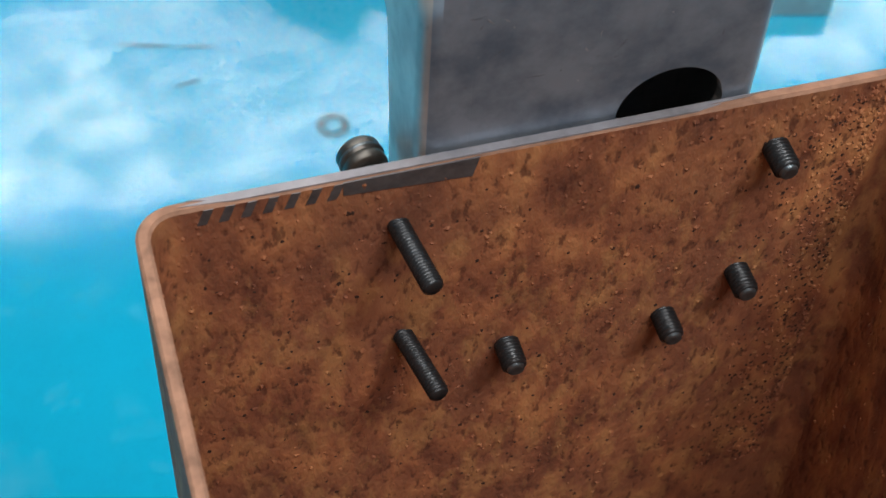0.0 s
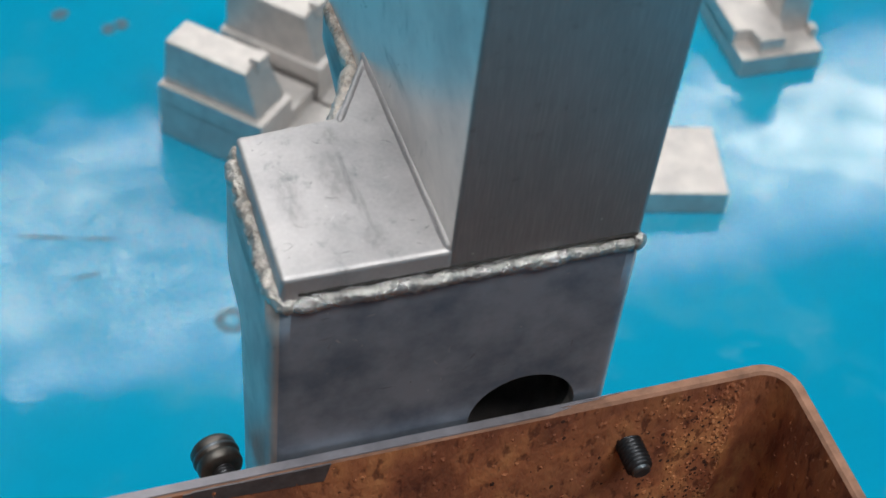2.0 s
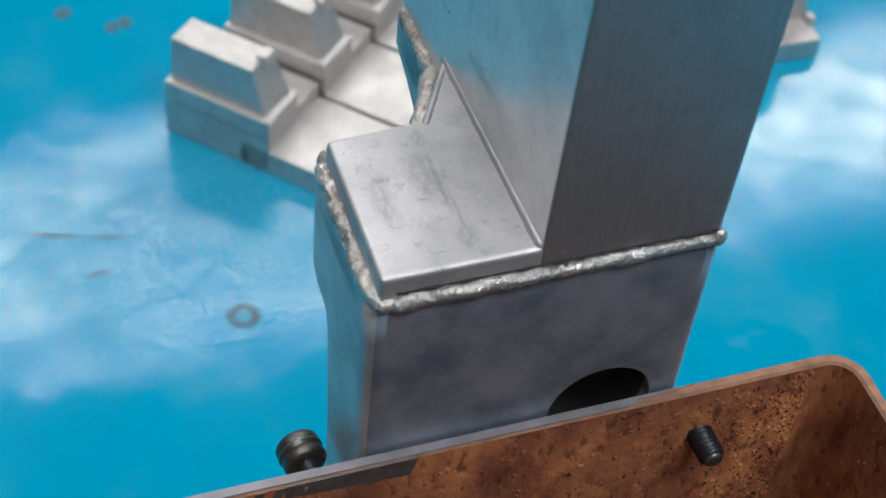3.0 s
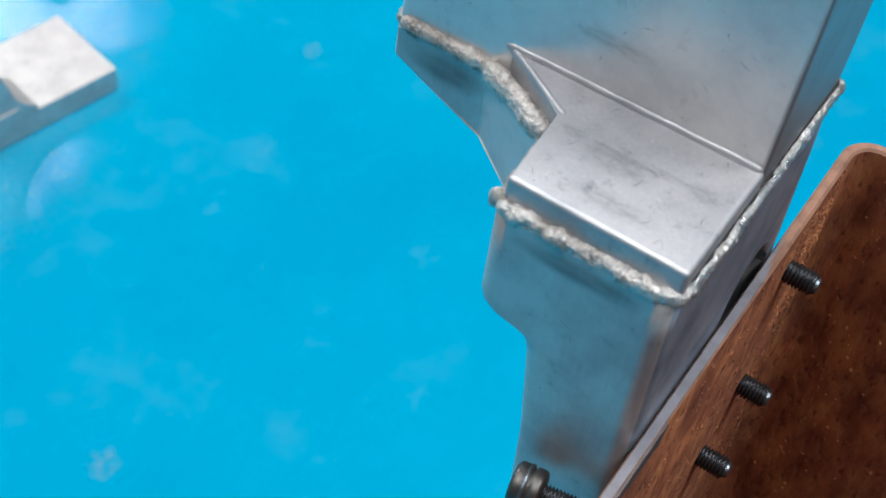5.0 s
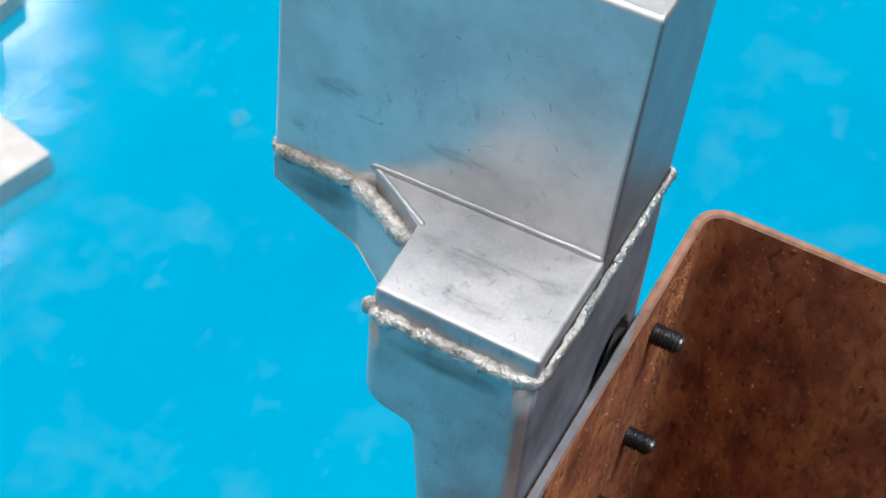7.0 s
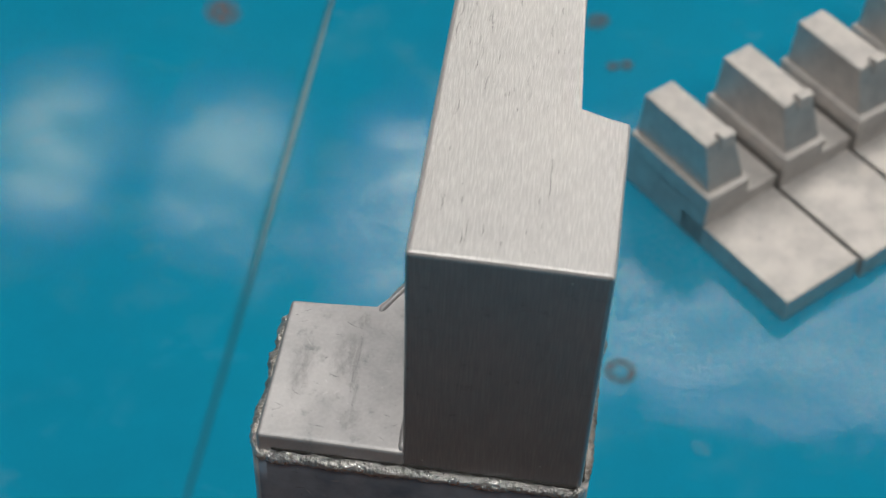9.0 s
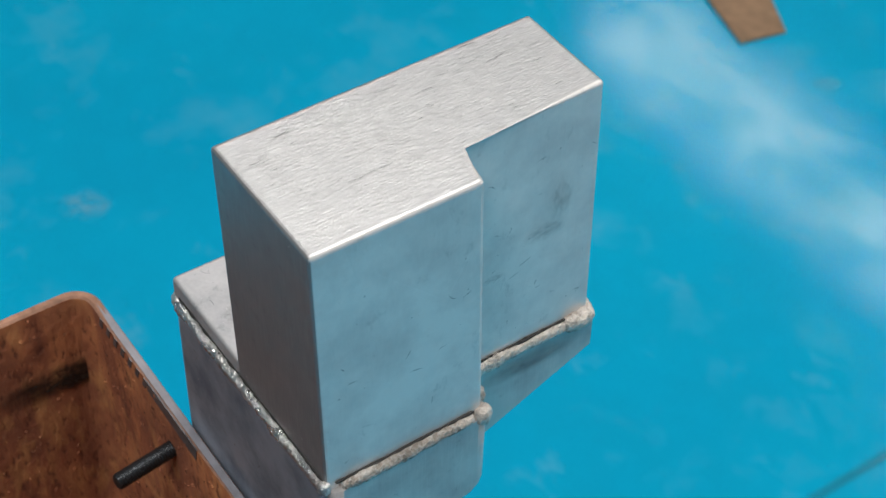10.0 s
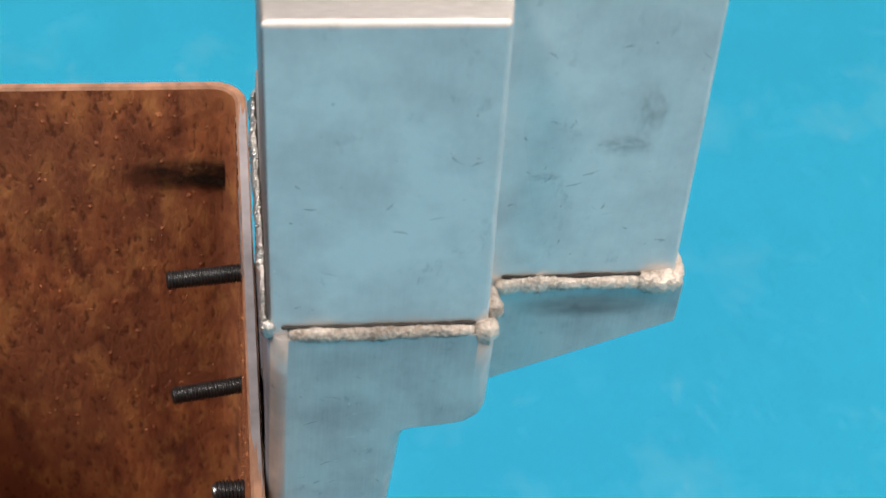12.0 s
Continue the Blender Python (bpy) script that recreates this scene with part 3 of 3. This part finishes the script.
def lower_mesh():
    levels = [(-0.12, 0.61, 0.69), (-0.30, 0.61, 0.69), (-0.485, 0.61, 0.69), (-0.515, 0.60, 0.68), (-0.535, 0.575, 0.655), (-0.545, 0.54, 0.60), (-0.553, 0.50, 0.52),
              (-0.565, 0.465, 0.47), (-0.585, 0.44, 0.445), (-0.64, 0.42, 0.428), (-1.06, 0.375, 0.40), (-2.3, 0.33, 0.35)]
    x0, x1, r, k = -0.030, 1.124, 0.06, 6
    bm, rings = bmesh.new(), []
    for z, yl, yr in levels:
        loop = []
        for cx, cy, a0 in ((x1 - r, yr - r, 0), (x0 + r, yl - r, 90), (x0 + r, r, 180), (x1 - r, r, 270)):
            loop += [(cx + r * math.cos(radians(a0 + 90 * i / k)), cy + r * math.sin(radians(a0 + 90 * i / k))) for i in range(k + 1)]
        rings.append([bm.verts.new(P3(x, y, z)) for x, y in loop])
    n = len(rings[0])
    front = 3 * (k + 1) - 1
    for li, (a, b) in enumerate(zip(rings, rings[1:])):
        for j in range(n):
            q = (a[j], a[(j + 1) % n], b[(j + 1) % n], b[j])
            if j == front and levels[li][0] == -0.64:
                corner = [a[j], a[(j + 1) % n], b[(j + 1) % n], b[j]]
                hole = []
                for i in range(48):
                    w = 2 * math.pi * i / 48
                    hole.append(bm.verts.new(P3(HOLE_X + HOLE_R * math.cos(w), 0, HOLE_Z + HOLE_R * math.sin(w))))
                deep = [bm.verts.new(v.co + Vector((0, 0.0045, 0))) for v in hole]
                for i in range(48):
                    bm.faces.new((hole[i], hole[(i + 1) % 48], deep[(i + 1) % 48], deep[i]))
                # fan each quarter of the rim to its corner
                def at(i):
                    return hole[i % 48]
                tl, tr, br, bl = corner
                for c, lo_i, hi_i in ((tr, 0, 12), (tl, 12, 24), (bl, 24, 36), (br, 36, 48)):
                    for i in range(lo_i, hi_i):
                        bm.faces.new((c, at(i), at(i + 1)))
                for c, d, i in ((tr, tl, 12), (tl, bl, 24), (bl, br, 36), (br, tr, 48)):
                    bm.faces.new((c, at(i), d))
            else:
                bm.faces.new(q)
    bm.faces.new(rings[0])
    bm.faces.new(rings[-1][::-1])
    return bm


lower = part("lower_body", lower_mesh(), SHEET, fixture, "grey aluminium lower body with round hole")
lower.data.materials.append(SHEET_SHADED)
# front face takes the plate copy with shade painted in
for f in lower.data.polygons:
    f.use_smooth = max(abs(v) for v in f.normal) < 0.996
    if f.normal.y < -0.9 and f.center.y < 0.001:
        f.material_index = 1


def gusset_mesh():
    outline = [(0.935, 0.55), (0.935, 1.305), (0.455, 1.255), (0.455, 0.91), (0.29, 0.63), (0.29, 0.55)]

    def under(x, y):
        return -0.249 - 0.443 * (1.24 - y) - 0.165 * (x - 0.46)
    return prism([P3(x, y, under(x, y)) for x, y in outline], [P3(x, y, -0.118) for x, y in outline], 0.0006, 1)


part("rear_gusset", gusset_mesh(), SHEET, fixture, "slanted rear aluminium gusset")

# heat-darkened zones beside the welds
for x, y, z, ry, rz in ((0.452, 1.06, -0.20, 0.17, 0.07), (0.938, 1.0, -0.21, 0.26, 0.06), (1.1225, 0.16, -0.18, 0.12, 0.05), (-0.0325, 0.30, -0.185, 0.24, 0.05)):
    wall_mark("heat_mark", (x, y, z), ry, rz, HEAT, "dark heat tint", fixture)
# dark undercut above the beads
for a, c in (((1.102, 0.04, -0.088), (1.102, 0.62, -0.088)), ((0.933, 0.72, -0.075), (0.933, 1.16, -0.075)), ((0.05, 0.001, -0.072), (1.085, 0.001, -0.066))):
    part("undercut", bead([P3(*a), P3(*c)], 0.0007, 0.7, 31, 0.7), SEAM, fixture, "dark undercut groove", True)
# weld beads along the seam
WZ = -0.105
front_bead = [P3(0.03, -0.003, WZ - 0.006), P3(1.08, -0.004, WZ + 0.004)]
part("weld_bead", bead(front_bead, 0.0027, 0.30, 1, 0.9), WELD, fixture, "bright rippled weld bead", True)
part("weld_bead", bead([P3(-0.006, 0.60, WZ - 0.006), P3(-0.008, 0.07, WZ - 0.008), P3(0.008, 0.015, WZ - 0.008), P3(0.06, -0.002, WZ - 0.006)], 0.0034, 0.45, 2, 0.85), WELD_ROUGH, fixture, "lumpy weld bead", True)
part("weld_bead", bead([P3(1.070, -0.004, WZ + 0.008), P3(1.112, 0.004, WZ + 0.002)], 0.0042, 0.2, 3), WELD, fixture, "weld blob", True)
part("weld_bead", bead([P3(-0.004, 0.60, WZ), P3(0.03, 0.615, WZ)], 0.0056, 0.3, 4), DROSS, fixture, "pale weld blob", True)
part("weld_bead", bead([P3(1.103, 0.06, WZ - 0.012), P3(1.103, 0.62, WZ - 0.012)], 0.0031, 0.22, 5, 0.9), DROSS, fixture, "pale rough weld bead", True)
part("weld_bead", bead([P3(1.108, 0.62, WZ - 0.02), P3(1.10, 0.69, WZ - 0.015)], 0.0046, 0.3, 6), DROSS, fixture, "pale weld blob", True)
part("weld_bead", bead([P3(1.06, 0.685, WZ - 0.005), P3(0.95, 0.685, WZ)], 0.0038, 0.35, 7), DROSS, fixture, "pale rough weld bead", True)
part("weld_bead", bead([P3(0.938, 0.70, WZ), P3(0.934, 1.16, WZ)], 0.0029, 0.25, 8), DROSS, fixture, "pale rough weld bead", True)
part("weld_bead", bead([P3(0.938, 1.15, WZ), P3(0.930, 1.29, WZ)], 0.0044, 0.3, 9), DROSS, fixture, "pale weld blob", True)
part("weld_bead", bead([P3(0.93, 1.285, WZ), P3(0.47, 1.255, WZ)], 0.0038, 0.3, 10), DROSS, fixture, "pale rough weld bead", True)
part("weld_bead", bead([P3(0.470, 1.25, WZ), P3(0.468, 0.93, WZ)], 0.0032, 0.22, 11), DROSS, fixture, "pale rough weld bead", True)
part("weld_bead", bead([P3(0.470, 0.935, WZ - 0.005), P3(0.39, 0.76, WZ - 0.005), P3(0.318, 0.62, WZ - 0.01)], 0.0042, 0.22, 12), DROSS, fixture, "thick pale weld bead", True)
part("weld_bead", bead([P3(0.30, 0.61, WZ), P3(0.04, 0.60, WZ)], 0.0032, 0.25, 13), DROSS, fixture, "pale rough weld bead", True)

# ---- screws ----
SHORT = [(1.214, -1.084, -0.18), (1.204, -1.772, -0.18), (0.943, -1.962, -0.18), (0.327, -1.932, -0.18)]
for x, z, y in SHORT:
    s = thing("set_screw", P3(x, y, z), "short black threaded set screw through the tube wall", "screw", "set screws in the tube wall")
    part("thread", moved(threaded(0.020, 0.0046, 0.0015, 0.0010), Matrix.Translation(P3(x, y + 0.012, z))), BLACK_STEEL, s, smooth=True)
    part("tip", moved(revolve([(0.0024, -0.0002), (0.0031, 0.0002), (0.0034, 0.0016)]), Matrix.Translation(P3(x, y, z))), WORN_TIP, s, "bright worn tip")
LONG = [((-0.059, -0.334, -1.098), (-0.099, -0.056, -1.107)), ((-0.013, -0.334, -1.732), (-0.068, -0.056, -1.741))]
for tip, base in LONG:
    a, b = P3(*tip), P3(*base)
    turn = Matrix.Translation(a) @ (b - a).to_track_quat("Y", "Z").to_matrix().to_4x4()
    s = thing("cap_screw", a, "long black cap screw with knurled head", "screw", "cap screws in the tube wall")
    part("thread", moved(threaded(0.058, 0.0036, 0.00125, 0.0009), turn), BLACK_STEEL, s, smooth=True)
    head = revolve([(0.0045, 0.053), (0.0071, 0.0535), (0.0077, 0.0545), (0.0077, 0.0570), (0.0070, 0.0574), (0.0070, 0.0580), (0.0078, 0.0584), (0.0078, 0.0625), (0.0070, 0.0635), (0.0042, 0.0635), (0.0040, 0.060)])
    part("head_rim", moved(revolve([(0.0066, 0.0585), (0.00795, 0.0585), (0.0081, 0.0588), (0.0081, 0.0594), (0.00795, 0.0597), (0.0066, 0.0597)]), turn), WORN_TIP, s, "bright worn rim of the head", True)
    part("head", moved(head, turn), BLACK_HEAD, s, "worn steel head", True)

# ---- cast parts lying on the floor ----


def casting(name, origin, ux, uy, label):
    """A slab with a thick step and an upright wall at one end; origin is the outer corner of the upright's end."""
    ob = thing(name, (origin[0] * U, origin[1] * U, 0), label, "casting", "aluminium castings on the floor")
    d = math.hypot(ux, uy)
    ux, uy = ux / d, uy / d

    def q(u, v, z):
        return Vector(((origin[0] + u * ux - v * uy) * U, (origin[1] + u * uy + v * ux) * U, z * U))

    def solid(ring, z0, z1, bev=0.0012, top=None):
        return prism([q(u, v, z0) for u, v in ring], [q(u, v, z1) for u, v in (top or ring)], bev, 2)
    return ob, q, solid


def full_casting(origin, ux, uy, label):
    ob, q, solid = casting("casting", origin, ux, uy, label)
    part("slab", solid(((1.05, 0.0), (2.92, 0.0), (2.92, 1.19), (1.05, 1.19)), 0.0, 0.34), CAST, ob)
    part("step", solid(((0.0, 0.0), (1.45, 0.0), (1.45, 1.19), (0.0, 1.19)), 0.004, 0.55), CAST, ob)
    part("step_rail", solid(((0.0, 0.0), (1.45, 0.0), (1.45, 0.68), (0.0, 0.66)), 0.5, 0.80), CAST, ob)
    part("upright", solid(((0.03, 0.07), (1.38, 0.07), (1.40, 0.66), (0.03, 0.60)), 0.7, 1.42, 0.002, ((0.05, 0.10), (1.15, 0.10), (1.15, 0.56), (0.05, 0.55))), CAST, ob)
    part("burr", solid(((1.08, 0.30), (1.22, 0.30), (1.24, 0.50), (1.10, 0.52)), 1.3, 1.50), CAST, ob)
    return ob


first = (1.60, 12.02)
for i in range(4):
    full_casting((first[0] + 0.93 * i, first[1] + 0.84 * i), 0.70, -0.714, "sand-cast aluminium block with upright, in a row")

ob, q, solid = casting("casting", (6.125, 9.585), 0.965, -0.23, "cut aluminium casting with jagged upright stub on floor")
part("slab", solid(((0.0, 0.0), (1.85, 0.0), (1.85, 1.17), (0.0, 1.17)), 0.0, 0.34), CAST, ob)
# torn stub with a hollow slope down to the slab
stub = ((0.0, 0.30), (0.0, 1.18), (0.07, 1.46), (0.12, 1.20), (0.20, 1.40), (0.27, 1.12), (0.38, 0.92), (0.44, 0.70), (0.53, 0.54), (0.66, 0.44), (0.74, 0.41), (0.76, 0.30))
part("upright", prism([q(u, 0.0, z) for u, z in stub], [q(u, 0.60 - 0.05 * z, z) for u, z in stub], 0.0008, 1), CAST, ob, "torn jagged upright stub")
part("step", solid(((-0.02, -0.02), (0.50, -0.02), (0.50, 0.64), (-0.02, 0.64)), 0.32, 0.50), CAST, ob)
for v, h in ((0.16, 1.44), (0.44, 1.52)):
    part("burr", solid(((0.02, v - 0.06), (0.16, v - 0.05), (0.16, v + 0.06), (0.02, v + 0.07)), 1.05, h, 0.0, ((0.06, v - 0.01), (0.09, v - 0.01), (0.09, v + 0.02), (0.06, v + 0.02))), CAST, ob, "torn metal burr")

ob, q, solid = casting("casting", (9.15, 11.42), 1.0, -0.02, "sand-cast aluminium block with notched step and upright on floor")
part("slab", solid(((0.0, 0.0), (1.16, 0.0), (1.16, 1.68), (0.0, 1.68)), 0.0, 0.30), CAST, ob)
part("step", solid(((0.0, 0.36), (0.24, 0.36), (0.28, 0.10), (0.62, 0.10), (0.66, 0.42), (1.14, 0.86), (1.14, 1.66), (0.0, 1.66)), 0.2, 0.50), CAST, ob)
part("upright", solid(((0.66, 0.46), (1.14, 0.46), (1.14, 1.02), (0.66, 1.02)), 0.25, 1.55, 0.002, ((0.72, 0.52), (1.08, 0.52), (1.08, 0.96), (0.72, 0.96))), CAST, ob)
part("lug", solid(((1.10, 0.30), (1.20, 0.30), (1.20, 0.44), (1.10, 0.44)), 0.25, 0.42), CAST, ob)

# ---- marks on the floor ----


def floor_mark(name, x, y, rx, ry, mat, label, turn=0.0, seed=0.0):
    bm, k = bmesh.new(), 36
    vs = []
    for i in range(k):
        w = 2 * math.pi * i / k
        n = 1 + 0.3 * noise.noise(Vector((math.cos(w) * 1.8 + seed, math.sin(w) * 1.8, seed)))
        vs.append(bm.verts.new((n * math.cos(w), n * math.sin(w), 0)))
    bm.faces.new(vs)
    ob = link(name, bm, mat)
    ob.location, ob.scale, ob.rotation_euler = (x * U, y * U, 0.0012), (rx * U, ry * U, 1), (0, 0, turn)
    return tagged(ob, label, "floor mark", kind="structure")


floor_mark("ring_stain", 1.78, 8.87, 0.25, 0.25, STAIN_RING, "dark ring-shaped stain on the blue floor")
for x, y, r, m in ((1.04, 14.96, 0.24, STAIN_DARK), (0.76, 14.48, 0.16, STAIN_DARK), (1.32, 14.06, 0.14, STAIN_DARK), (1.50, 14.12, 0.15, STAIN_DARK), (-4.15, 14.25, 0.36, STAIN_BROWN), (2.75, 7.94, 0.16, STAIN_PALE),
                   (3.76, 5.85, 0.26, STAIN_PALE), (5.75, 10.1, 0.24, STAIN_BROWN), (5.45, 9.95, 0.16, STAIN_DARK), (-11.6, 3.8, 0.4, STAIN_PALE), (-8.1, 13.9, 0.26, STAIN_PALE), (9.95, 7.76, 0.2, STAIN_PALE)):
    floor_mark("floor_stain", x, y, r, r * 0.85, m, "small irregular stain on the blue floor", x, x + y)
floor_mark("joint_line", -2.72, 12.0, 0.085, 11.0, LINE_DARK, "long dark joint line in the floor paint", -0.005)
floor_mark("scratch_line", -2.70, 12.5, 0.05, 3.4, LINE_PALE, "pale worn stretch of the joint line", -0.005).location.z += 0.0006
# curved dark scrapes in the scuffed paint
for x, y, rx, ry, turn in ((-0.02, 10.58, 0.42, 0.035, -0.28), (0.55, 10.42, 0.30, 0.03, -0.22), (0.35, 9.88, 0.22, 0.03, 0.12), (5.35, 9.68, 0.26, 0.05, 0.75)):
    floor_mark("scrape", x, y, rx, ry, STAIN_DARK, "dark curved scrape in the floor paint", turn, x)
chip = thing("metal_chip", (-0.98, 1.395, 0), "small rusty brown steel offcut on the floor", "offcut")
chip_ring = ((-10.8, 13.80), (-9.47, 13.44), (-9.31, 14.20), (-10.1, 14.60), (-10.95, 14.70))
part("plate", prism([(x * U, y * U, 0.0) for x, y in chip_ring], [(x * U, y * U, 0.006) for x, y in chip_ring], 0.001), plain("brown_offcut_steel", (0.32, 0.20, 0.12), 0.6, 0.3), chip)
